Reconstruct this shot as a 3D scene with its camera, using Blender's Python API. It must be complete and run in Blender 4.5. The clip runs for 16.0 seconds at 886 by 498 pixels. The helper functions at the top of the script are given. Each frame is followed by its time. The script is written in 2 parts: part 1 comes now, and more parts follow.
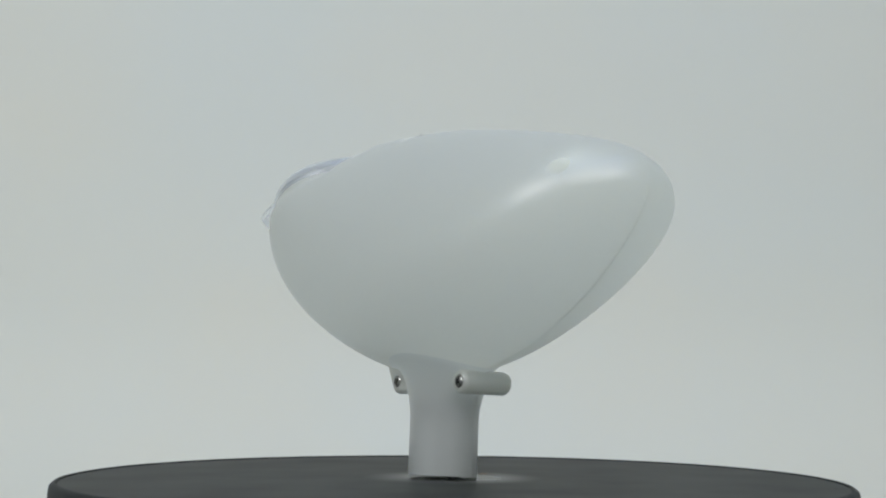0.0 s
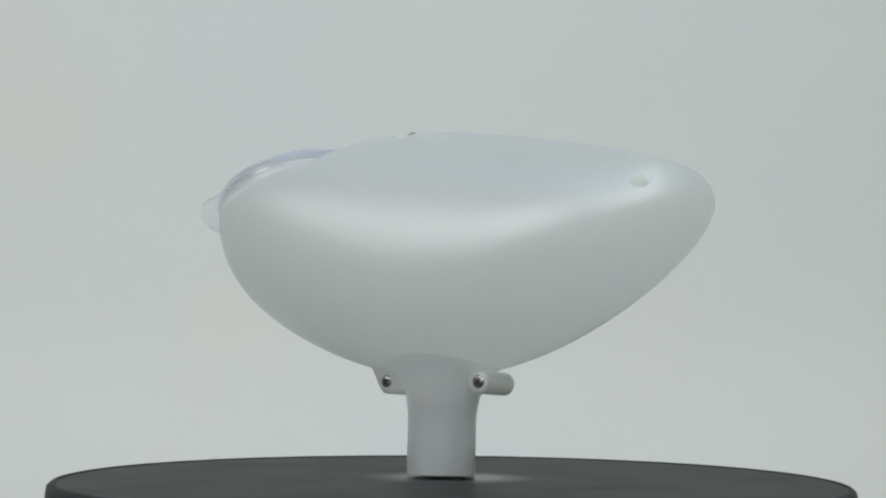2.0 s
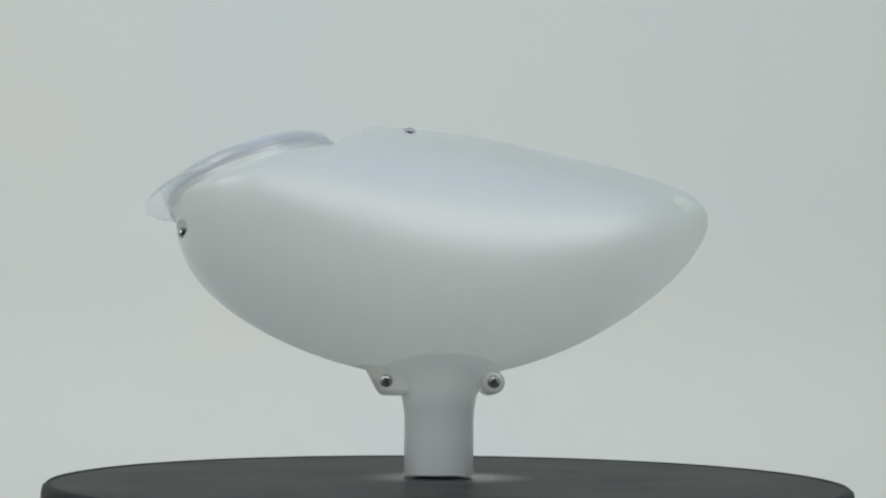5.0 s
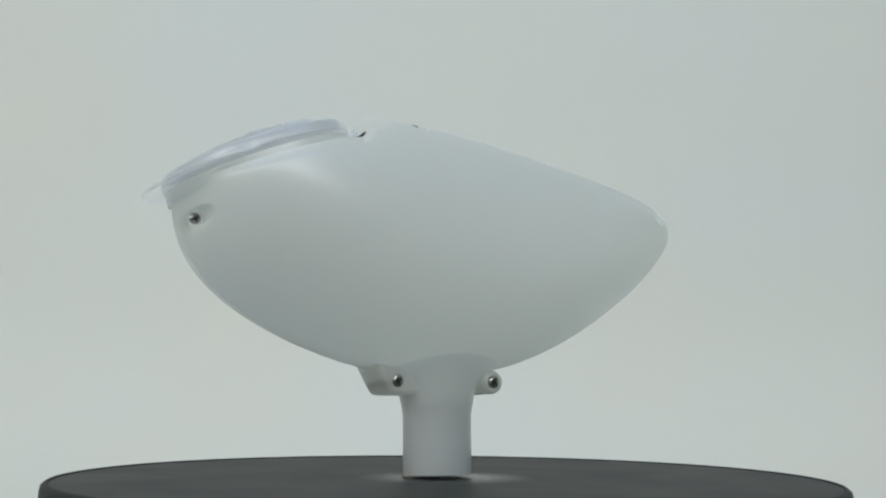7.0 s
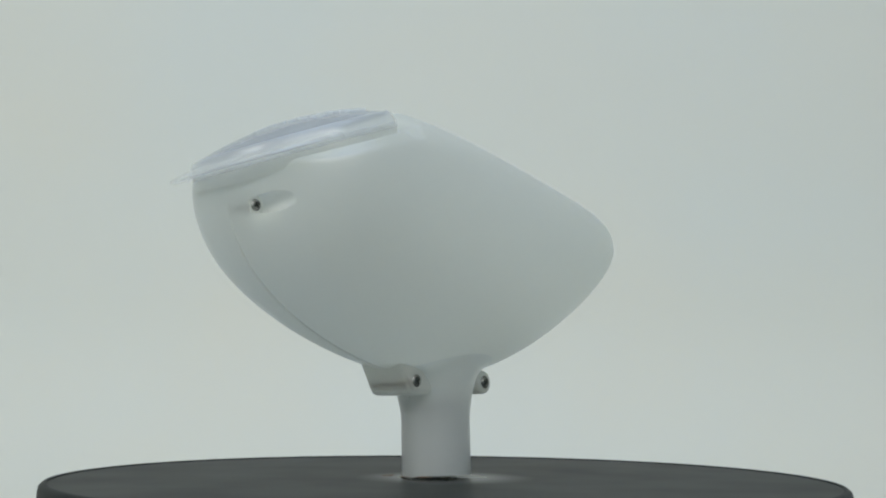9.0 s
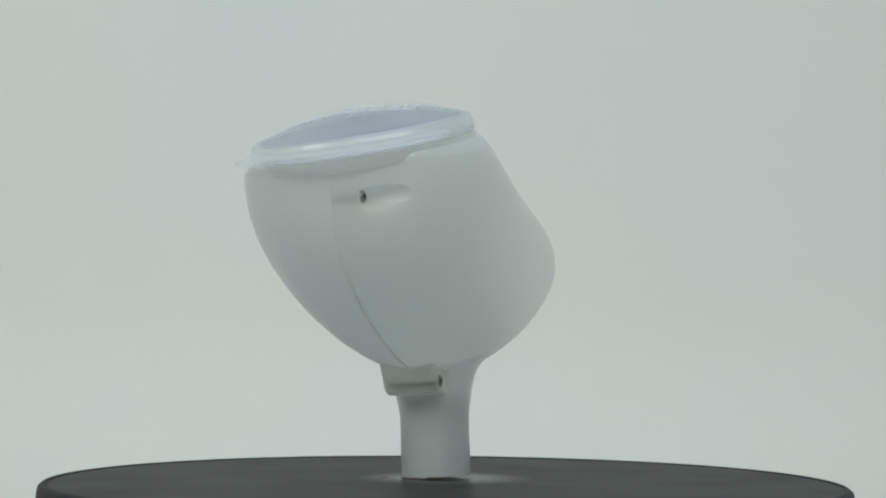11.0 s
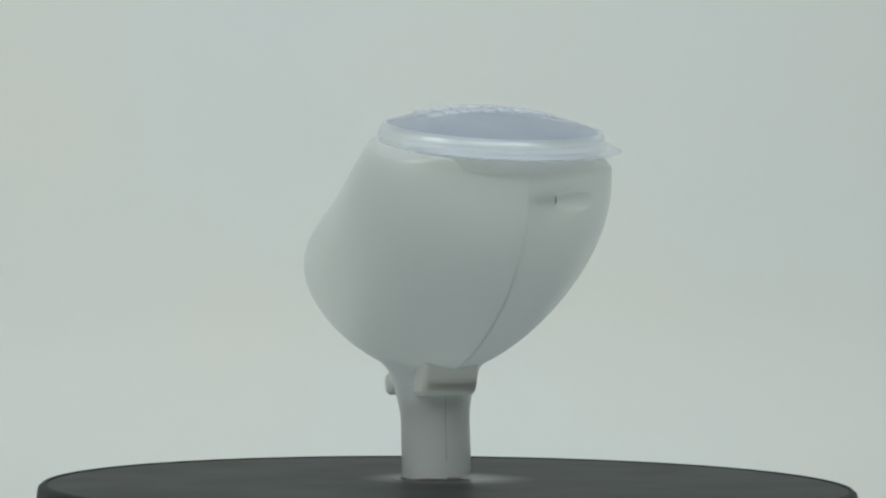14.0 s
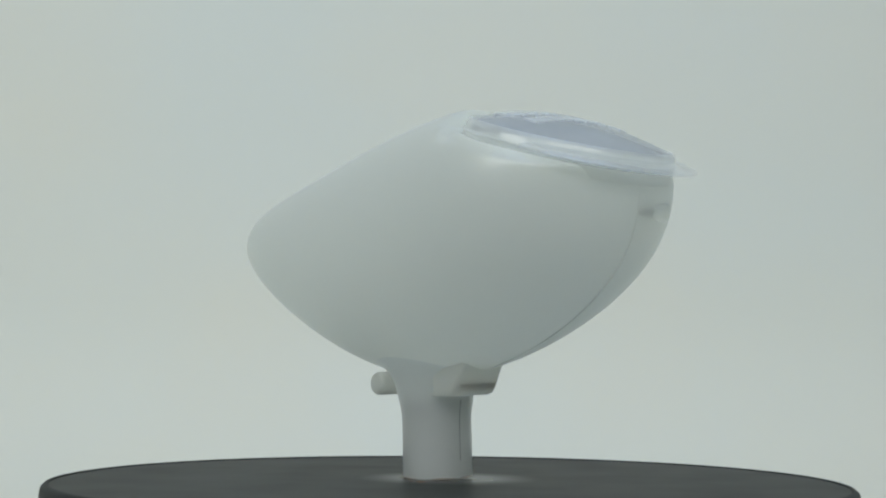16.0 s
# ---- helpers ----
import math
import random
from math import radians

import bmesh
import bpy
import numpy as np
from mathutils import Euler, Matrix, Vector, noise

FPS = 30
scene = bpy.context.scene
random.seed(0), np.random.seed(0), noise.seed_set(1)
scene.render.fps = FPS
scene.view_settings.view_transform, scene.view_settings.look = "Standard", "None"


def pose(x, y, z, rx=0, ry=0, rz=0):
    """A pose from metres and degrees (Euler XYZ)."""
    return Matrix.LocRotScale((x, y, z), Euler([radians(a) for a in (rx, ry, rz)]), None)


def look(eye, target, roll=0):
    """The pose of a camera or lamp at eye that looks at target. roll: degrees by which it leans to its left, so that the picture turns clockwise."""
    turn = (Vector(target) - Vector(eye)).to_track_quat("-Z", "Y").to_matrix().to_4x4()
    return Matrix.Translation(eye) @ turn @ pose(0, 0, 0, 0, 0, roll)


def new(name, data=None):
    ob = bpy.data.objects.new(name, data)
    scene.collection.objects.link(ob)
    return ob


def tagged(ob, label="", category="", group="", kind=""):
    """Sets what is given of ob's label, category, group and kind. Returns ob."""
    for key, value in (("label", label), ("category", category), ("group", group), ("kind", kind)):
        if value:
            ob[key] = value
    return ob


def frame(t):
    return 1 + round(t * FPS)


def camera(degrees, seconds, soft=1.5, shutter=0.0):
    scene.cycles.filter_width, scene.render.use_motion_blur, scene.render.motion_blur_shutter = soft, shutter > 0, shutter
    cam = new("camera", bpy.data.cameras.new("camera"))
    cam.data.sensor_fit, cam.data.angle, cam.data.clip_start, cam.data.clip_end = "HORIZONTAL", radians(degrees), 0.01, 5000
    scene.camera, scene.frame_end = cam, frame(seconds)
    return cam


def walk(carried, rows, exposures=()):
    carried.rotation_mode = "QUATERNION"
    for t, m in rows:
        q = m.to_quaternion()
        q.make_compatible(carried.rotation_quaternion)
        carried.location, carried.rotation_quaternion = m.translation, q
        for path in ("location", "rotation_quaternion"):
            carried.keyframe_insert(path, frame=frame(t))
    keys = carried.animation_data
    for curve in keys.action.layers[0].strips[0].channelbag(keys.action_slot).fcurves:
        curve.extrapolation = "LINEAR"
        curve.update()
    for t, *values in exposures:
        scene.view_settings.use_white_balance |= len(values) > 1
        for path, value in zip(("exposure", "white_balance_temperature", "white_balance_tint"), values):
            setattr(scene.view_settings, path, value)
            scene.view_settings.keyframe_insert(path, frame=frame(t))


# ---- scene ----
# Translucent paintball hopper on a turning plate, before a pale studio backdrop.
MM = 0.001
cam = camera(42.15, 16.0, soft=2.2)
EYE = Vector((0.0, -0.4330, 0.0310))
_p, _y = radians(7.133), radians(0.069)
AIM = EYE + Vector((math.sin(_y) * math.cos(_p), math.cos(_y) * math.cos(_p), math.sin(_p)))
walk(cam, [(0.0, look(EYE, AIM, 0.399)), (16.0, look(EYE, AIM, 0.399))],
     exposures=[(0.0, -0.13, 6500, 9.2), (4.0, -0.12, 6500, 9.2), (8.0, -0.11, 6500, 6.2), (12.0, -0.11, 6500, 4.5), (16.0, -0.13, 6500, 4.2)])


def turn(t):
    """The plate's turn in degrees."""
    return -54.44 + 11.601 * t - 0.0011 * t * t


# ---- light ----
world = bpy.data.worlds.new("room_air")
world.use_nodes = True
world.node_tree.nodes["Background"].inputs[0].default_value = (0.75, 0.8, 0.8, 1)
world.node_tree.nodes["Background"].inputs[1].default_value = 0.05
scene.world = world


def softbox(name, eye, target, sx, sy, watts, colour):
    lamp = bpy.data.lights.new(name, "AREA")
    lamp.shape, lamp.size, lamp.size_y, lamp.energy, lamp.color = "RECTANGLE", sx, sy, watts, colour
    ob = new(name, lamp)
    ob.matrix_world = look(eye, target)
    return ob


# a two-pane window before the turntable, its mullion between the panes
softbox("front_window_light", (-0.14, -1.20, 0.88), (0.0, 0.30, 0.22), 0.62, 0.64, 4.7, (0.95, 0.965, 0.985))
softbox("front_window_light", (0.54, -1.14, 0.88), (0.30, 0.30, 0.22), 0.62, 0.64, 6.9, (0.95, 0.965, 0.985))
# fill lamp added at the left to brighten the flank, no known source
softbox("side_fill_light", (-1.04, -0.80, 0.78), (0, 0.30, 0.2), 0.60, 0.60, 7.5, (0.96, 0.97, 0.985))
# broad bluish daylight from above
softbox("overhead_light", (0.12, -0.58, 1.60), (0.12, -0.40, 0), 1.8, 1.1, 11.0, (0.38, 0.56, 1.0))


# ---- materials ----
def material(name):
    m = bpy.data.materials.new(name)
    m.use_nodes = True
    nt = m.node_tree
    nt.nodes.clear()
    out = nt.nodes.new("ShaderNodeOutputMaterial")
    return m, nt, out


def node(nt, kind, **sockets):
    n = nt.nodes.new(kind)
    for k, v in sockets.items():
        n.inputs[k.replace("_", " ")].default_value = v
    return n


def noise_mix(nt, scale, a, b, detail=4.0, lo=0.35, hi=0.65, space="Object"):
    """A colour that wanders between a and b."""
    co = nt.nodes.new("ShaderNodeTexCoord")
    tex = node(nt, "ShaderNodeTexNoise", Scale=scale, Detail=detail)
    nt.links.new(co.outputs[space], tex.inputs["Vector"])
    ramp = nt.nodes.new("ShaderNodeValToRGB")
    ramp.color_ramp.elements[0].position, ramp.color_ramp.elements[0].color = lo, (*a, 1)
    ramp.color_ramp.elements[1].position, ramp.color_ramp.elements[1].color = hi, (*b, 1)
    nt.links.new(tex.outputs["Fac"], ramp.inputs["Fac"])
    return ramp.outputs["Color"], tex.outputs["Fac"]


def plain(name, a, b, rough, scale, metal=0.0, bump=0.0, bump_scale=200.0, spec=0.5):
    m, nt, out = material(name)
    p = node(nt, "ShaderNodeBsdfPrincipled", Roughness=rough, Metallic=metal)
    p.inputs["Specular IOR Level"].default_value = spec
    col, _ = noise_mix(nt, scale, a, b)
    nt.links.new(col, p.inputs["Base Color"])
    if bump:
        _, fac = noise_mix(nt, bump_scale, a, b)
        bm = node(nt, "ShaderNodeBump", Strength=bump, Distance=0.0005)
        nt.links.new(fac, bm.inputs["Height"])
        nt.links.new(bm.outputs[0], p.inputs["Normal"])
    nt.links.new(p.outputs[0], out.inputs[0])
    return m


def milky(name, a, b, rough, through_part, clear, bump=0.06, gloss=0.08):
    """Frosted plastic: part of the light scatters back, part passes through the thin wall, under a glossy skin."""
    m, nt, out = material(name)
    col, _ = noise_mix(nt, 35.0, a, b)
    df = nt.nodes.new("ShaderNodeBsdfDiffuse")
    tr = nt.nodes.new("ShaderNodeBsdfTranslucent")
    nt.links.new(col, df.inputs["Color"])
    warm = nt.nodes.new("ShaderNodeMix")
    warm.data_type, warm.blend_type = "RGBA", "MULTIPLY"
    warm.inputs[0].default_value = 1.0
    warm.inputs[7].default_value = (1.0, 1.0, 0.965, 1)
    nt.links.new(col, warm.inputs[6])
    nt.links.new(warm.outputs[2], tr.inputs["Color"])
    mix = nt.nodes.new("ShaderNodeMixShader")
    mix.inputs[0].default_value = through_part
    nt.links.new(df.outputs[0], mix.inputs[1])
    nt.links.new(tr.outputs[0], mix.inputs[2])
    last = mix
    if clear:
        cl = nt.nodes.new("ShaderNodeBsdfTransparent")
        last = nt.nodes.new("ShaderNodeMixShader")
        last.inputs[0].default_value = clear
        nt.links.new(mix.outputs[0], last.inputs[1])
        nt.links.new(cl.outputs[0], last.inputs[2])
    co = nt.nodes.new("ShaderNodeTexCoord")
    tex = node(nt, "ShaderNodeTexNoise", Scale=900.0, Detail=4.0)
    nt.links.new(co.outputs["Object"], tex.inputs["Vector"])
    bm = node(nt, "ShaderNodeBump", Strength=bump, Distance=0.0002)
    nt.links.new(tex.outputs["Fac"], bm.inputs["Height"])
    gl = node(nt, "ShaderNodeBsdfGlossy", Roughness=rough)
    gl.inputs["Color"].default_value = (1, 1, 1, 1)
    nt.links.new(bm.outputs[0], gl.inputs["Normal"])
    lw = node(nt, "ShaderNodeLayerWeight", Blend=0.5)
    pw = nt.nodes.new("ShaderNodeMath")
    pw.operation, pw.inputs[1].default_value = "POWER", 5.0
    nt.links.new(lw.outputs["Facing"], pw.inputs[0])
    ma = nt.nodes.new("ShaderNodeMath")
    ma.operation, ma.inputs[1].default_value, ma.inputs[2].default_value = "MULTIPLY_ADD", 0.60, gloss
    nt.links.new(pw.outputs[0], ma.inputs[0])
    skin = nt.nodes.new("ShaderNodeMixShader")
    nt.links.new(ma.outputs[0], skin.inputs[0])
    nt.links.new(last.outputs[0], skin.inputs[1])
    nt.links.new(gl.outputs[0], skin.inputs[2])
    nt.links.new(skin.outputs[0], out.inputs[0])
    return m


SHELL = milky("frosted_shell_plastic", (0.962, 0.968, 0.950), (0.974, 0.980, 0.962), 0.40, 0.76, 0.0)
LID = milky("clear_lid_plastic", (0.93, 0.945, 0.975), (0.95, 0.965, 0.99), 0.24, 0.58, 0.52, 0.015, 0.05)
LIP = milky("clear_lip_plastic", (0.93, 0.945, 0.975), (0.95, 0.965, 0.99), 0.22, 0.62, 0.72, 0.01, 0.05)
# the shell's plastic again, its colour lowered for the shade under the body
NECK = milky("shaded_neck_plastic", (0.88, 0.895, 0.90), (0.90, 0.915, 0.92), 0.28, 0.70, 0.0)
LUG = milky("thin_lug_plastic", (0.93, 0.93, 0.915), (0.95, 0.95, 0.935), 0.3, 0.72, 0.10)
# grey of the sleeve added in the neck to block light
INNER = milky("blocker_sleeve_grey", (0.28, 0.285, 0.30), (0.33, 0.335, 0.35), 0.4, 0.2, 0.0)
DOME = milky("clear_dome_plastic", (0.42, 0.45, 0.51), (0.48, 0.51, 0.57), 0.12, 0.40, 0.42, 0.01, 0.05)
SOLID = milky("frosted_solid_plastic", (0.92, 0.925, 0.91), (0.94, 0.945, 0.93), 0.3, 0.62, 0.08)
METAL = plain("screw_steel", (0.14, 0.14, 0.135), (0.46, 0.45, 0.44), 0.34, 900.0, metal=1.0)
DARK = plain("recess_dark_steel", (0.02, 0.02, 0.02), (0.05, 0.05, 0.045), 0.5, 900.0, metal=0.6)
PAPER = plain("backdrop_paper", (0.803, 0.775, 0.680), (0.773, 0.775, 0.712), 0.9, 2.6, spec=0.1, bump=0.05, bump_scale=60.0)
WALL = plain("wall_paint", (0.74, 0.77, 0.68), (0.78, 0.81, 0.72), 0.85, 3.0, spec=0.2)
TABLE = plain("table_laminate", (0.06, 0.06, 0.06), (0.09, 0.09, 0.085), 0.5, 8.0)
# near-black that paints the dark reflection along the plate's rim
RIM_DARK = plain("rim_reflection_black", (0.010, 0.012, 0.012), (0.016, 0.018, 0.018), 0.6, 40.0, spec=0.25)
RUST = plain("scuff_residue", (0.20, 0.135, 0.10), (0.36, 0.27, 0.21), 0.8, 600.0)


def plate_material():
    """Black plate with turned, faintly circular grain."""
    m, nt, out = material("turned_black_plate")
    col, fac = noise_mix(nt, 14.0, (0.009, 0.0110, 0.0100), (0.016, 0.0185, 0.017))
    p = node(nt, "ShaderNodeBsdfPrincipled", Roughness=0.42)
    p.inputs["Specular IOR Level"].default_value = 0.19
    # rubbed smoother round the middle
    co = nt.nodes.new("ShaderNodeTexCoord")
    ln = nt.nodes.new("ShaderNodeVectorMath")
    ln.operation = "LENGTH"
    nt.links.new(co.outputs["Object"], ln.inputs[0])
    mp = nt.nodes.new("ShaderNodeMapRange")
    for k, v in (("From Min", 0.016), ("From Max", 0.034), ("To Min", 0.26), ("To Max", 0.50)):
        mp.inputs[k].default_value = v
    nt.links.new(ln.outputs["Value"], mp.inputs["Value"])
    cloud = node(nt, "ShaderNodeTexNoise", Scale=22.0, Detail=3.0)
    nt.links.new(co.outputs["Object"], cloud.inputs["Vector"])
    mul = nt.nodes.new("ShaderNodeMath")
    mul.operation, mul.inputs[1].default_value, mul.inputs[2].default_value = "MULTIPLY_ADD", 0.16, -0.08
    nt.links.new(cloud.outputs["Fac"], mul.inputs[0])
    add = nt.nodes.new("ShaderNodeMath")
    nt.links.new(mp.outputs[0], add.inputs[0])
    nt.links.new(mul.outputs[0], add.inputs[1])
    nt.links.new(add.outputs[0], p.inputs["Roughness"])
    nt.links.new(col, p.inputs["Base Color"])
    nt.links.new(p.outputs[0], out.inputs[0])
    return m


PLATE = plate_material()


# ---- mesh helpers ----
def link(name, bm, mat, parent=None, label="", smooth=True):
    me = bpy.data.meshes.new(name)
    bmesh.ops.recalc_face_normals(bm, faces=bm.faces)
    for f in bm.faces:
        f.smooth = smooth
    bm.to_mesh(me)
    bm.free()
    me.materials.append(mat)
    ob = new(name, me)
    if parent:
        ob.parent = parent
    if label:
        tagged(ob, label)
    return ob


def part(name, bm, mat, parent, label="", smooth=True):
    return link(name, bm, mat, parent, label, smooth)


def sharp(ob, degrees=40):
    """Keep creases crisp where faces meet at a sharp angle."""
    bm = bmesh.new()
    bm.from_mesh(ob.data)
    for ed in bm.edges:
        ed.smooth = not (len(ed.link_faces) == 2 and ed.calc_face_angle() > radians(degrees))
    bm.to_mesh(ob.data)
    bm.free()
    return ob


def lathe(bm, profile, steps=96, squash=1.0):
    """Rings of (radius, height) round z; closed where the radius is 0."""
    rings = []
    for r, z in profile:
        if r < 1e-7:
            rings.append([bm.verts.new((0, 0, z))])
        else:
            rings.append([bm.verts.new((r * math.cos(2 * math.pi * i / steps), squash * r * math.sin(2 * math.pi * i / steps), z)) for i in range(steps)])
    for a, b in zip(rings, rings[1:]):
        for i in range(steps):
            j = (i + 1) % steps
            q = [a[i % len(a)], a[j % len(a)], b[j % len(b)], b[i % len(b)]]
            q = list(dict.fromkeys(q))
            if len(q) > 2:
                bm.faces.new(q)
    return bm


def box(bm, x0, x1, y0, y1, z0, z1, bevel=0.0):
    vs = bmesh.ops.create_cube(bm, size=1.0)["verts"]
    for v in vs:
        v.co = Vector((x0 if v.co.x < 0 else x1, y0 if v.co.y < 0 else y1, z0 if v.co.z < 0 else z1))
    if bevel:
        eds = list({ed for v in vs for ed in v.link_edges})
        bmesh.ops.bevel(bm, geom=eds, offset=bevel, segments=3, profile=0.5, affect="EDGES")
    return bm


def prism(bm, outline, y0, y1, bevel=0.0):
    """An outline in x, z drawn out along y."""
    a = [bm.verts.new((x, y0, z)) for x, z in outline]
    b = [bm.verts.new((x, y1, z)) for x, z in outline]
    n = len(a)
    bm.faces.new(a)
    bm.faces.new(b[::-1])
    for i in range(n):
        bm.faces.new([a[i], b[i], b[(i + 1) % n], a[(i + 1) % n]])
    if bevel:
        caps = [ed for ed in bm.edges if abs(ed.verts[0].co.y - ed.verts[1].co.y) < 1e-9]
        bmesh.ops.bevel(bm, geom=caps, offset=bevel, segments=3, profile=0.5, affect="EDGES")
    return bm


# ---- the room ----
def room():
    # backdrop sheet that sweeps from the wall down to the table
    bm = bmesh.new()
    rows = []
    prof = [(0.72, 1.9), (0.72, 1.0), (0.72, 0.30)]
    prof += [(0.52 + 0.20 * math.cos(a), 0.12 - 0.20 * math.sin(a)) for a in np.linspace(0, math.pi / 2, 12)]
    prof += [(0.30, -0.08), (0.17, -0.08)]
    for y, z in prof:
        rows.append([bm.verts.new((x, y, z)) for x in np.linspace(-1.5, 1.5, 9)])
    for a, b in zip(rows, rows[1:]):
        for i in range(8):
            bm.faces.new([a[i], a[i + 1], b[i + 1], b[i]])
    tagged(link("backdrop", bm, PAPER), "pale grey-green seamless studio backdrop sheet", "backdrop", kind="structure")
    for name, b in (("wall_north", (-2, 2, 0.80, 0.90)), ("wall_south", (-2, 2, -2.6, -2.5)), ("wall_west", (-2.1, -2, -2.6, 0.9)), ("wall_east", (2, 2.1, -2.6, 0.9))):
        tagged(link(name, box(bmesh.new(), *b, -0.85, 1.95), WALL, smooth=False), "plain pale grey painted studio wall", "wall", kind="structure")
    tagged(link("ceiling", box(bmesh.new(), -2.1, 2.1, -2.6, 0.9, 1.95, 2.05), WALL, smooth=False), "plain pale grey ceiling", "ceiling", kind="structure")
    tagged(link("floor", box(bmesh.new(), -2.1, 2.1, -2.6, 0.9, -0.95, -0.85), WALL, smooth=False), "plain grey studio floor", "floor", kind="structure")
    tb = tagged(new("table"), "black laminate table under the turntable", "table")
    part("tabletop", box(bmesh.new(), -0.7, 0.7, -0.35, 0.5, -0.115, -0.085, 0.004), TABLE, tb)
    for x in (-0.64, 0.64):
        for y in (-0.30, 0.45):
            part("leg", box(bmesh.new(), x - 0.02, x + 0.02, y - 0.02, y + 0.02, -0.85, -0.115, 0.003), TABLE, tb)


room()


# ---- the turntable ----
def turntable():
    tt = tagged(new("turntable"), "round matt black turntable plate with a worn centre", "turntable")
    R = 0.1421
    prof = [(0, 0), (0.02, 0), (0.05, 0), (0.10, 0), (R - 0.003, 0)]
    prof += [(R - 0.003 + 0.003 * math.sin(a), -0.003 + 0.003 * math.cos(a)) for a in np.linspace(0.15, math.pi / 2, 8)]
    prof += [(R, -0.018), (R - 0.002, -0.020), (R - 0.010, -0.021), (0, -0.021)]
    part("plate", lathe(bmesh.new(), prof, 192), PLATE, tt)
    # added ring: draws the dark line that the rounded rim reflects
    part("dark_rim_ring", lathe(bmesh.new(), [(R - 0.0022, 0.0001), (R - 0.0018, 0.0005), (R - 0.0008, 0.0003), (R + 0.0004, -0.0008), (R + 0.0007, -0.003), (R + 0.0007, -0.017), (R - 0.001, -0.019)], 192), RIM_DARK, tt, "black ring added for the rim's dark reflection")
    part("base", lathe(bmesh.new(), [(0, -0.0212), (0.085, -0.0212), (0.095, -0.03), (0.10, -0.079), (0.098, -0.085), (0, -0.085)], 96), TABLE, tt)
    return tt


table_top = turntable()


# ---- the hopper ----
# side, plan and section of the egg-shaped shell, in millimetres
XR, XN, ZR, ZN = -99.79, 103.97, 97.39, 96.72
P_UP, P_LOW = (0.65, 1.29, 1.17), (0.96, 1.22, 1.67)
RISE = (53.47, 46.39, 38.85, 33.35, 28.12, 27.90, 34.63)
SINK = (71.93, 61.85, 60.32, 60.87, 55.02, 44.46, 33.24)
WIDE = (87.32, 67.24, 49.25, 41.09, 43.22, 50.43, 48.92)
CENTRE = (22.43, 9.26, -6.09, -20.01, -18.55, -9.08, -0.37)
SLOPE = radians(19.5)
LID_X, LID_Z, LID_R = -70.5, 116.2, 36.8
UP = Vector((-math.sin(SLOPE), 0, math.cos(SLOPE)))
FWD = Vector((math.cos(SLOPE), 0, math.sin(SLOPE)))
LID_C = Vector((LID_X, 0, LID_Z))


def spline(values, x):
    """Natural cubic through evenly spaced values on 0..1."""
    v = np.array(values, float)
    n = len(v)
    M, B = np.eye(n), np.zeros(n)
    for i in range(1, n - 1):
        M[i, i - 1:i + 2] = (1, 4, 1)
        B[i] = 6 * (v[i - 1] - 2 * v[i] + v[i + 1])
    d = np.linalg.solve(M, B)
    i = min(int(x * (n - 1)), n - 2)
    t = x * (n - 1) - i
    return v[i] * (1 - t) + v[i + 1] * t + d[i] / 6 * ((1 - t) ** 3 - (1 - t)) + d[i + 1] / 6 * (t ** 3 - t)


def smooth_step(a, b, x):
    t = min(1, max(0, (x - a) / (b - a)))
    return t * t * (3 - 2 * t)


def seat(v):
    """Cut the lid's seat into the shell's back and top, up to the hinge wall."""
    q = v - LID_C
    s = q.dot(FWD)
    rise = min(1.0, max(0.0, 1 - (math.hypot(s, v.y) - LID_R) / 5.0))
    h = q.dot(UP) + 10.3 - max(3.6 * rise * rise, 4.3 * smooth_step(25, 34, s))
    w = 1 - smooth_step(37.0, 43.0, s)
    k = 0.6
    over = k * math.log1p(math.exp(min(40, h / k)))
    return v - UP * over * w


def section(u):
    """Half width, height of the widest line, rise and sink, and the two section powers."""
    th = math.pi * u
    s, k = math.sin(th), (1 - math.cos(th)) / 2
    zm = ZR + (ZN - ZR) * k
    zt, zb = zm + s * spline(RISE, u), zm - s * spline(SINK, u)
    w, zc = s * spline(WIDE, u), zm + s * spline(CENTRE, u)
    c3 = lambda v: v[0] * (1 - k) ** 2 + 2 * k * (1 - k) * v[1] + k * k * v[2]
    return XR + (XN - XR) * k, w, zc, zt - zc, zc - zb, c3(P_UP), c3(P_LOW)


def shell_point(u, phi):
    x, w, zc, up, low, pu, pl = section(u)
    cp, sp = max(0.0, math.cos(phi)), math.sin(phi)
    return seat(Vector((x, w * cp ** (pu if sp > 0 else pl), zc + (up if sp > 0 else low) * sp)))


def under(x, y):
    """Height of the shell's underside."""
    u = math.acos(1 - 2 * (x - XR) / (XN - XR)) / math.pi
    _, w, zc, _, low, _, pl = section(u)
    cp = min(1.0, abs(y) / w) ** (1 / pl)
    return zc - low * math.sqrt(1 - cp * cp)


def mouth(c):
    """Where the shell is open: under the lid, and over the neck."""
    q = c - LID_C
    s, h = q.dot(FWD), q.dot(UP)
    if -8.6 < h < -1 and s < 31 and math.hypot(s, c.y) < LID_R - 2.0:
        return True
    return False


def neck_reach(x, y):
    """Plan radius at which the neck's fillet meets the shell."""
    return 25.0 - 4.0 * math.sin(math.atan2(abs(y), x))


def in_neck(c):
    return c.z < 60 and math.hypot(c.x, c.y) < neck_reach(c.x, c.y)


def gap(v):
    """Half the parting gap: it yawns a little down the back."""
    return 0.02 + 0.40 * smooth_step(22, 36, -v.x) * smooth_step(-94, -66, -v.z) if v.x < -25 else 0.02


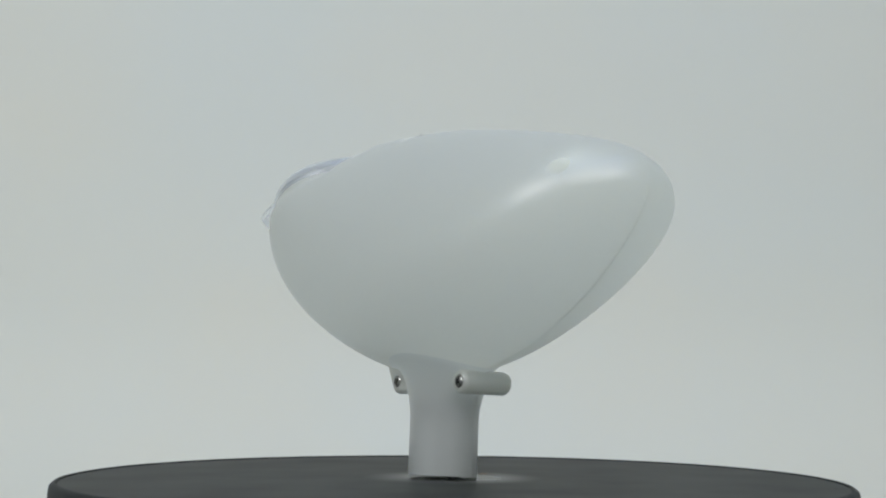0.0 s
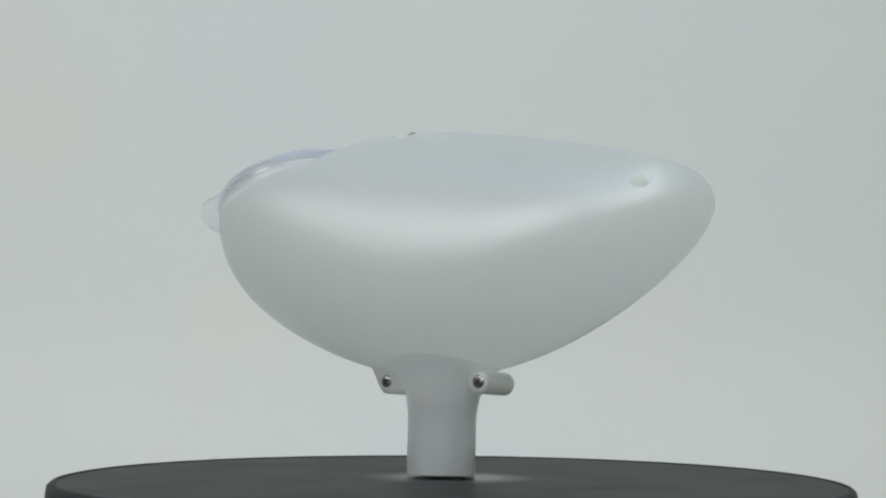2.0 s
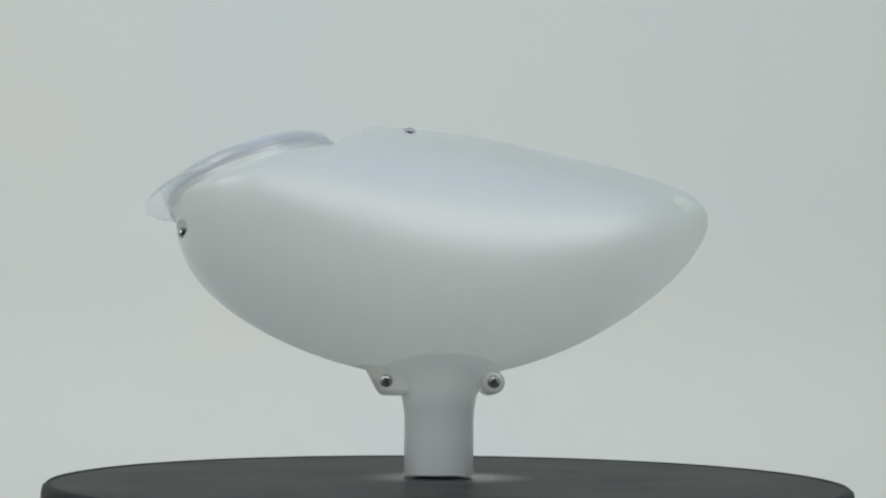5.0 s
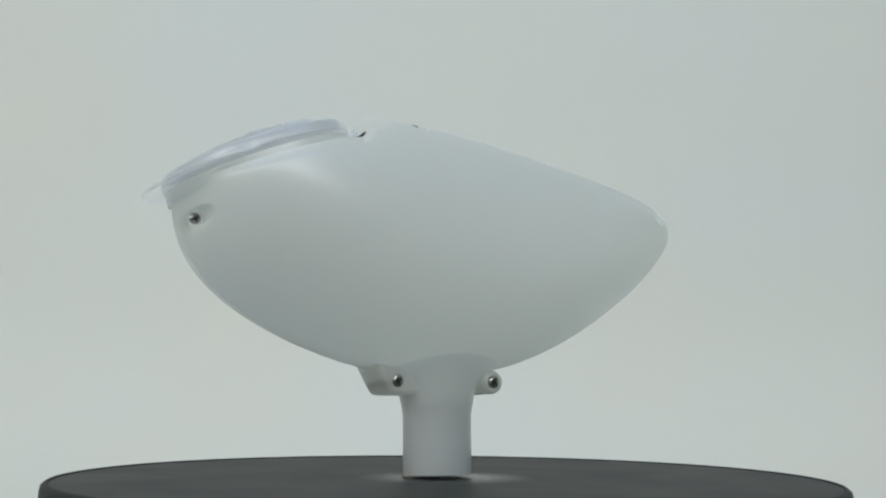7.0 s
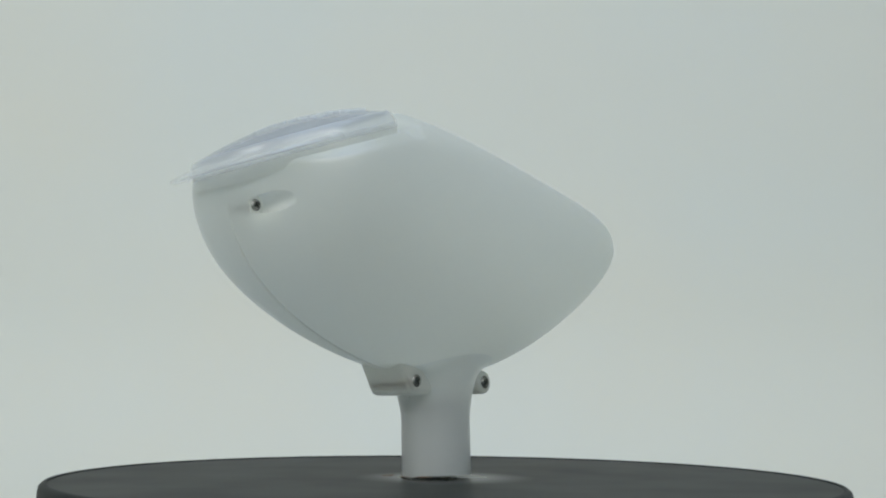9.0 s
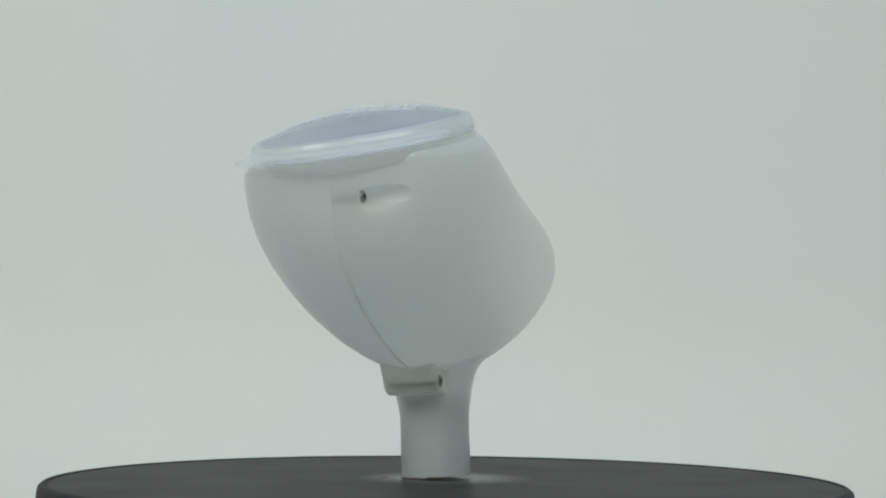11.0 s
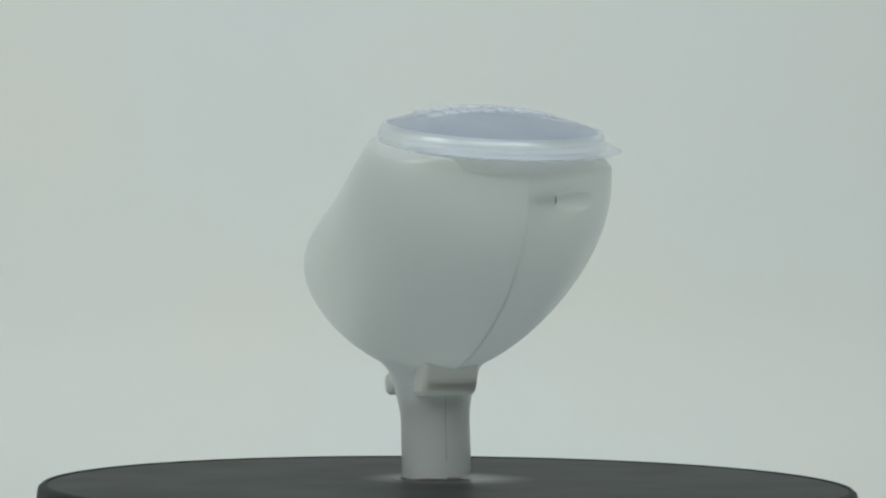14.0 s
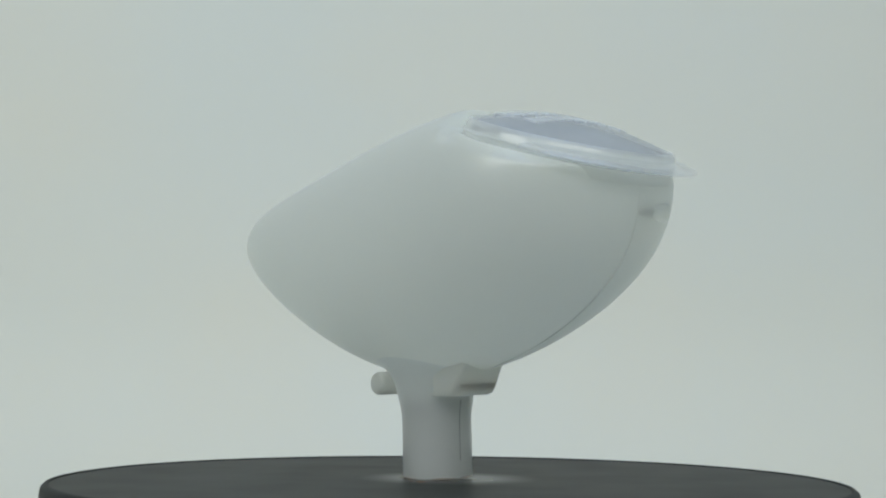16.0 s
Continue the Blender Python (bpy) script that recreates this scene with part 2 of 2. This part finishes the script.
def half_shell(side, hop):
    bm = bmesh.new()
    nt_, np_ = 150, 96
    rings = []
    for i in range(nt_ + 1):
        u = i / nt_
        ring = []
        for j in range(np_ + 1):
            v = shell_point(u, -math.pi / 2 + math.pi * j / np_)
            y = max(v.y, gap(v))
            ring.append(bm.verts.new(Vector((v.x, side * y, v.z)) * MM))
        rings.append(ring)
    for a, b in zip(rings, rings[1:]):
        for j in range(np_):
            quad = [a[j], a[j + 1], b[j + 1], b[j]]
            if mouth(sum((v.co for v in quad), Vector()) / 4 / MM) or all(in_neck(v.co / MM) for v in quad):
                continue
            bm.faces.new(quad)
    # the wall's thickness along the parting line
    mid = [(r[0].co + r[-1].co) / 2 for r in rings]
    for col in (0, -1):
        inner = []
        for r, m in zip(rings, mid):
            d = m - r[col].co
            inner.append(bm.verts.new(r[col].co + d.normalized() * min(1.6 * MM, d.length * 0.9) if d.length > 1e-6 else r[col].co))
            inner[-1].co.y = side * 0.005 * MM
        for i in range(nt_):
            if not mouth((rings[i][col].co + rings[i + 1][col].co) / 2 / MM) and not in_neck(rings[i][col].co / MM) and not in_neck(rings[i + 1][col].co / MM):
                bm.faces.new([rings[i][col], rings[i + 1][col], inner[i + 1], inner[i]])
    bmesh.ops.delete(bm, geom=[v for v in bm.verts if not v.link_faces], context="VERTS")
    for v in bm.verts:
        c = v.co / MM
        if in_neck(c):
            f = neck_reach(c.x, c.y) / math.hypot(c.x, c.y)
            v.co = Vector((c.x * f, c.y * f, under(c.x * f, c.y * f))) * MM
    bmesh.ops.remove_doubles(bm, verts=bm.verts, dist=2e-6)
    return part("half_shell", bm, SHELL, hop, "milky white translucent moulded half shell")


def cut(ob, bm):
    """Take the solid bm out of ob's mesh."""
    cutter = link("pocket", bm, SHELL)
    mod = ob.modifiers.new("cut", "BOOLEAN")
    mod.object, mod.operation, mod.solver = cutter, "DIFFERENCE", "EXACT"
    bpy.context.view_layer.update()
    me = bpy.data.meshes.new_from_object(ob.evaluated_get(bpy.context.evaluated_depsgraph_get()))
    ob.modifiers.remove(mod)
    ob.data = me
    bpy.data.objects.remove(cutter)


def tube_y(bm, x, z, r, y0, y1, steps=32):
    m = Matrix.Translation((x, (y0 + y1) / 2, z)) @ Matrix.Rotation(math.pi / 2, 4, "X")
    bmesh.ops.create_cone(bm, cap_ends=True, segments=steps, radius1=r, radius2=r, depth=abs(y1 - y0), matrix=m)
    return bm


def screw(hop, x, y, z, spin, shaft=4.0, size=1.0):
    """Pan-head cross screw that looks along -y."""
    bm = lathe(bmesh.new(), [(0, 1.15 * MM), (0.9 * MM, 1.1 * MM), (1.8 * MM, 0.85 * MM), (2.35 * MM, 0.4 * MM), (2.55 * MM, 0), (2.5 * MM, -0.3 * MM), (1.5 * MM, -0.35 * MM), (1.5 * MM, -shaft * MM), (0, -shaft * MM)], 32)
    s = part("screw", bm, METAL, hop, "small steel cross-head screw")
    s.matrix_local = Matrix.Translation((x, y, z)) @ Matrix.Rotation(math.pi / 2, 4, "X") @ Matrix.Rotation(spin, 4, "Z") @ Matrix.Diagonal((size * 0.94, size * 0.94, 0.65, 1))
    bm = bmesh.new()
    for a in (0, math.pi / 2):
        b2 = box(bmesh.new(), -1.45 * MM, 1.45 * MM, -0.48 * MM, 0.48 * MM, 0.4 * MM, 1.18 * MM, 0.1 * MM)
        b2.transform(Matrix.Rotation(a, 4, "Z") @ Matrix.Translation((0, 0, a * 0.004 * MM)))
        tmp = bpy.data.meshes.new("tmp")
        b2.to_mesh(tmp)
        b2.free()
        bm.from_mesh(tmp)
        bpy.data.meshes.remove(tmp)
    part("cross_recess", bm, DARK, s, "dark cross-shaped screw recess", smooth=False)
    return s


def neck_half(side, hop):
    """One half of the feed neck: a tube that flares smoothly into the shell."""
    low = -0.15 if side > 0 else 0.3
    proud = 0.0 if side > 0 else 0.22
    outer = [(12.55, low), (12.7, low + 0.5), (12.7, 12), (12.7, 20), (12.8, 22.5), (13.1, 25), (13.6, 27.5)]
    inner = [(10.4, 6.0), (10.4, low + 0.3), (10.7, low)]
    bm = bmesh.new()
    n = 64
    cols = []
    for i in range(n + 1):
        a = math.pi * i / n
        ca, sa = math.cos(a), math.sin(a)
        col = []
        for r, z in outer:
            f = 1.0 + proud / r
            if z < 24 and abs(math.degrees(a) - 35) < 14:
                f -= 0.35 / r * (1 - abs(math.degrees(a) - 35) / 14)
            col.append((r * f * ca, r * f * sa, z))
        # fillet from the neck to the shell's underside
        rb = neck_reach(ca, sa)
        za, zb = under(rb * ca, rb * sa), under((rb + 1) * ca, (rb + 1) * sa)
        p0, p3 = (13.6, 27.5), (rb + 0.1, za)
        p1, p2 = (15.0, 33.0), (rb - 6.0, za - 6.0 * (zb - za))
        for k in range(1, 15):
            t = k / 14
            b = ((1 - t) ** 3, 3 * t * (1 - t) ** 2, 3 * t * t * (1 - t), t ** 3)
            r = sum(w * p[0] for w, p in zip(b, (p0, p1, p2, p3)))
            z = sum(w * p[1] for w, p in zip(b, (p0, p1, p2, p3)))
            col.append((r * ca, r * sa, z))
        col = [(r * ca, r * sa, z) for r, z in inner] + col
        cols.append([bm.verts.new((x * MM, side * max(y, 0.035) * MM, z * MM)) for x, y, z in col])
    m = len(cols[0])
    for a, b in zip(cols, cols[1:]):
        for k in range(m - 1):
            quad = [a[k], a[k + 1], b[k + 1], b[k]]
            c = sum((v.co for v in quad), Vector()) / 4 / MM
            if c.x < -13.0 and 31 < c.z < 39.5 and -7.5 < c.y < 10:
                continue  # open behind the back lug
            bm.faces.new(quad)
    return sharp(part("neck_half", bm, NECK, hop, "milky white feed neck half"), 45)


def hopper():
    hop = tagged(new("paintball_hopper"), "milky translucent plastic paintball hopper standing on its feed neck", "paintball hopper")
    near = half_shell(-1, hop)
    sharp(half_shell(1, hop), 50)
    holes = ((88.0, 99.6, 3.1, -10.5, -40.0, 7, 0.72), (-95.6, 88.3, 3.2, -9.0, -45.0, 14, 0.8), (-12.3, 128.4, 2.7, -7.5, -30.0, 6, 1.0))
    for x, z, r, y0, y1, shaft, size in holes:
        cut(near, tube_y(bmesh.new(), x * MM, z * MM, r * MM, y0 * MM, y1 * MM))
        screw(hop, x * MM, (y0 - 0.4) * MM, z * MM, 0.5, shaft, size)
    sharp(near, 50)
    neck_half(-1, hop)
    neck_half(1, hop)
    # added sleeve, unseen: stops light passing through the neck so it looks darker
    tube = [(10.2, 0.9), (10.35, 1.2), (10.35, 24.0), (10.6, 30.0), (9.6, 30.0), (9.4, 24.0), (9.4, 0.9), (10.2, 0.9)]
    part("blocker_sleeve", lathe(bmesh.new(), [(a * MM, b * MM) for a, b in tube], 64), INNER, hop, "unseen grey sleeve added in the feed neck to block light")
    # front boss: a round bar across the neck
    bm = lathe(bmesh.new(), [(0, 0), (3.3 * MM, 0), (4.1 * MM, 0.5 * MM), (4.4 * MM, 1.4 * MM), (4.3 * MM, 20 * MM), (3.9 * MM, 21 * MM), (3.0 * MM, 21.5 * MM), (0, 21.5 * MM)], 40)
    b = part("screw_boss", bm, SOLID, hop)
    b.matrix_local = Matrix.Translation((19.6 * MM, -8.6 * MM, 34.3 * MM)) @ Matrix.Rotation(-math.pi / 2, 4, "X")
    # back boss: a wedge-shaped lug
    bm = prism(bmesh.new(), [(x * MM, z * MM) for x, z in ((-29.6, 42.8), (-23.6, 31.6), (-22.4, 30.2), (-20.8, 29.7), (-10, 29.6), (-10, 42.8))], -8.8 * MM, 11.5 * MM, 2.0 * MM)
    bmesh.ops.delete(bm, geom=[f for f in bm.faces if all(v.co.x > -13.5 * MM for v in f.verts) or all(v.co.z > 42 * MM for v in f.verts)], context="FACES")
    sharp(part("screw_boss", bm, LUG, hop), 60)
    screw(hop, -20.0 * MM, -8.6 * MM, 34.4 * MM, 0.4)
    bm = lathe(bmesh.new(), [(0, 0), (1.5 * MM, 0), (1.5 * MM, -15.5 * MM), (0.6 * MM, -17.5 * MM), (0, -17.5 * MM)], 24)
    sh = part("screw_shank", bm, RUST, hop, "rusty screw shank inside the back boss")
    sh.matrix_local = Matrix.Translation((-22.6 * MM, -8.0 * MM, 34.4 * MM)) @ Matrix.Rotation(math.pi / 2, 4, "X")
    screw(hop, 19.8 * MM, -8.6 * MM, 34.4 * MM, 1.0)
    return hop


def shorten(bm, f=0.856):
    """The lid's front half is a little shorter than round."""
    for v in bm.verts:
        if v.co.x > 0:
            v.co.x *= f
    return bm


def dome_z(r):
    return 0.1 + 5.5 * (1 - (r / (LID_R - 2.2)) ** 2.1)


def lid(hop):
    """Round snap lid: domed top, two rim steps, a long lip at the back, cut off straight at the hinge."""
    frame_m = Matrix.Translation(LID_C * MM) @ Matrix.Rotation(-SLOPE - radians(0.5), 4, "Y") @ Matrix.Rotation(radians(-1.7), 4, "X")
    R = LID_R
    prof = [(R - 2.6, -0.1), (R - 2.3, 0.35), (R - 1.8, 0.40), (R - 1.3, 0.0), (R - 0.8, -0.8), (R - 0.4, -1.8), (R - 0.12, -2.8), (R, -3.3), (R + 0.18, -3.5), (R + 0.18, -4.0), (R, -4.2), (R - 0.05, -5.6)]
    bm = shorten(lathe(bmesh.new(), [(r * MM, z * MM) for r, z in prof], 160))
    ld = part("lid", bm, LID, hop, "clear domed snap lid with stepped rim")
    ld.matrix_local = frame_m
    sharp(ld, 38)
    prof = [(R - 0.5, -5.2), (R - 0.25, -5.7), (R - 0.25, -7.0), (R - 0.2, -7.6), (R - 0.1, -8.4), (R - 0.1, -9.5)]
    cl = part("lid_collar", shorten(lathe(bmesh.new(), [(r * MM, z * MM) for r, z in prof], 160)), SHELL, hop, "milky round collar under the lid")
    cl.matrix_local = frame_m
    dp = [(0, dome_z(0))] + [(r, dome_z(r)) for r in np.linspace(3, R - 2.4, 16)] + [(R - 2.4, -0.6), (R - 3.4, -0.7), (R - 4.2, -0.1), (0, dome_z(0) - 1.2)]
    bm = shorten(lathe(bmesh.new(), [(r * MM, z * MM) for r, z in dp], 128))
    sharp(part("dome", bm, DOME, ld, "clear greyish lid dome"), 50)
    # long lip round the back of the rim
    bm = bmesh.new()
    n = 49
    cols = []
    for i in range(n):
        deg = -70 + 140 * i / (n - 1)
        a, k = radians(deg), smooth_step(0, 20, 70 - abs(deg))
        ca, sa = math.cos(a), math.sin(a)
        ox, oy = -(R + 0.1 + 7.8 * k) * ca, (R + 0.1 + 6.0 * k) * sa
        ix, iy = -(R - 1.6) * ca, (R - 1.6) * sa
        ring = []
        for f, z in ((0, -1.6), (0.5, -2.2), (0.94, -3.3), (1.0, -4.0), (0.94, -4.6), (0.5, -4.2), (0, -3.5)):
            ring.append(bm.verts.new(((ix + (ox - ix) * f) * MM, (iy + (oy - iy) * f) * MM, z * MM)))
        cols.append(ring)
    for a, b in zip(cols, cols[1:]):
        for k in range(7):
            bm.faces.new([a[k], a[(k + 1) % 7], b[(k + 1) % 7], b[k]])
    bm.faces.new(cols[0])
    bm.faces.new(cols[-1][::-1])
    sharp(part("lip", bm, LIP, ld, "clear thin lid lip"), 50)
    # raised maker's mark, unreadable: plain bars
    rng = random.Random(4)
    for row, (s, depth) in enumerate(((10.0, 9.0), (-2.0, 6.0))):
        y = -24.0 + 4 * row
        while y < 24.0 - 4 * row:
            wdt = rng.uniform(2.6, 4.6)
            bm = box(bmesh.new(), -depth / 2 * MM, depth / 2 * MM, -wdt / 2 * MM, wdt / 2 * MM, -0.9 * MM, 0.45 * MM, 0.2 * MM)
            cx, cy = s - 2.0 + rng.uniform(-0.4, 0.4), y + wdt / 2
            r = math.hypot(cx, cy)
            bm.transform(Matrix.Translation((cx * MM, cy * MM, dome_z(r) * MM)) @ Matrix.Rotation(math.atan2(10.0 * cx / 36 ** 2, 1), 4, "Y") @ Matrix.Rotation(-math.atan2(10.0 * cy / 36 ** 2, 1), 4, "X"))
            part("raised_bar", bm, LID, ld, "raised bar of an unreadable mark")
            y += wdt + rng.uniform(0.8, 1.4)
    # hinge knuckles between the lid and the hinge wall
    for y in (-5.0, 5.0):
        bm = tube_y(bmesh.new(), 33.6 * MM, -4.6 * MM, 1.9 * MM, (y - 3) * MM, (y + 3) * MM, 20)
        part("hinge_knuckle", bm, LID, ld)
    # dark solid sliver drawn for the short slanted slot line at the hinge
    slot = [(36.7, -6.1), (37.1, -6.2), (38.95, -4.35), (38.6, -4.15)]
    part("hinge_sliver", prism(bmesh.new(), [(x * MM, z * MM) for x, z in slot], -8.8 * MM, 8.8 * MM), DARK, ld, "thin dark slanted sliver for the hinge slot")
    return ld


hopper_thing = hopper()
lid(hopper_thing)


# ---- marks on the plate ----
def scuff():
    bm = bmesh.new()
    rng = random.Random(2)
    for i in range(11):
        x, y, r = rng.uniform(-2.6, 2.6), rng.uniform(-1.4, 1.4), rng.uniform(0.5, 1.1)
        m = Matrix.Translation((x * MM, y * MM, 0.15 * MM)) @ Matrix.Diagonal((r * MM, r * 0.7 * MM, 0.15 * MM, 1))
        bmesh.ops.create_icosphere(bm, subdivisions=2, radius=1.0, matrix=m)
    return part("residue_mark", bm, RUST, table_top, "small rusty-brown crumb of residue")


mark = scuff()
mark.location = ((-6.5 - 1.2) * MM, (19.0 + 1.8) * MM, 0)


def grime():
    """Thin brown line of dirt where the neck's foot meets the plate."""
    rng = random.Random(7)
    for a0, a1 in ((60, 104), (128, 171), (182, 214)):
        bm = bmesh.new()
        n = 14
        rows = []
        for i in range(n + 1):
            a = radians(a0 + (a1 - a0) * i / n)
            h = (0.12 + 0.22 * rng.random()) * math.sin(math.pi * (i + 0.3) / (n + 0.6))
            rows.append([bm.verts.new((q * math.cos(a) * MM, q * math.sin(a) * MM, z * MM)) for q, z in ((12.5, 0.0), (12.82, h), (13.0 + h, 0.0), (12.5, -0.1))])
        for p, q in zip(rows, rows[1:]):
            for k in range(4):
                bm.faces.new([p[k], p[(k + 1) % 4], q[(k + 1) % 4], q[k]])
        bm.faces.new(rows[0])
        bm.faces.new(rows[-1][::-1])
        part("grime_line", bm, RUST, hopper_thing, "thin line of brown dirt round the foot")


grime()


def motions():
    axis = pose(0.004, 0, -0.00015, 0, 0.12)
    times = [0.5 * i for i in range(33)]
    walk(table_top, [(t, axis @ pose(0, 0, 0, 0, 0, turn(t)) @ pose(-0.00117, 0.00184, 0)) for t in times])
    walk(hopper_thing, [(t, pose(0, 0, 0, 0, 0, turn(t)) @ pose(-0.00040, 0.00149, 0.00055, -2.2)) for t in times])


motions()
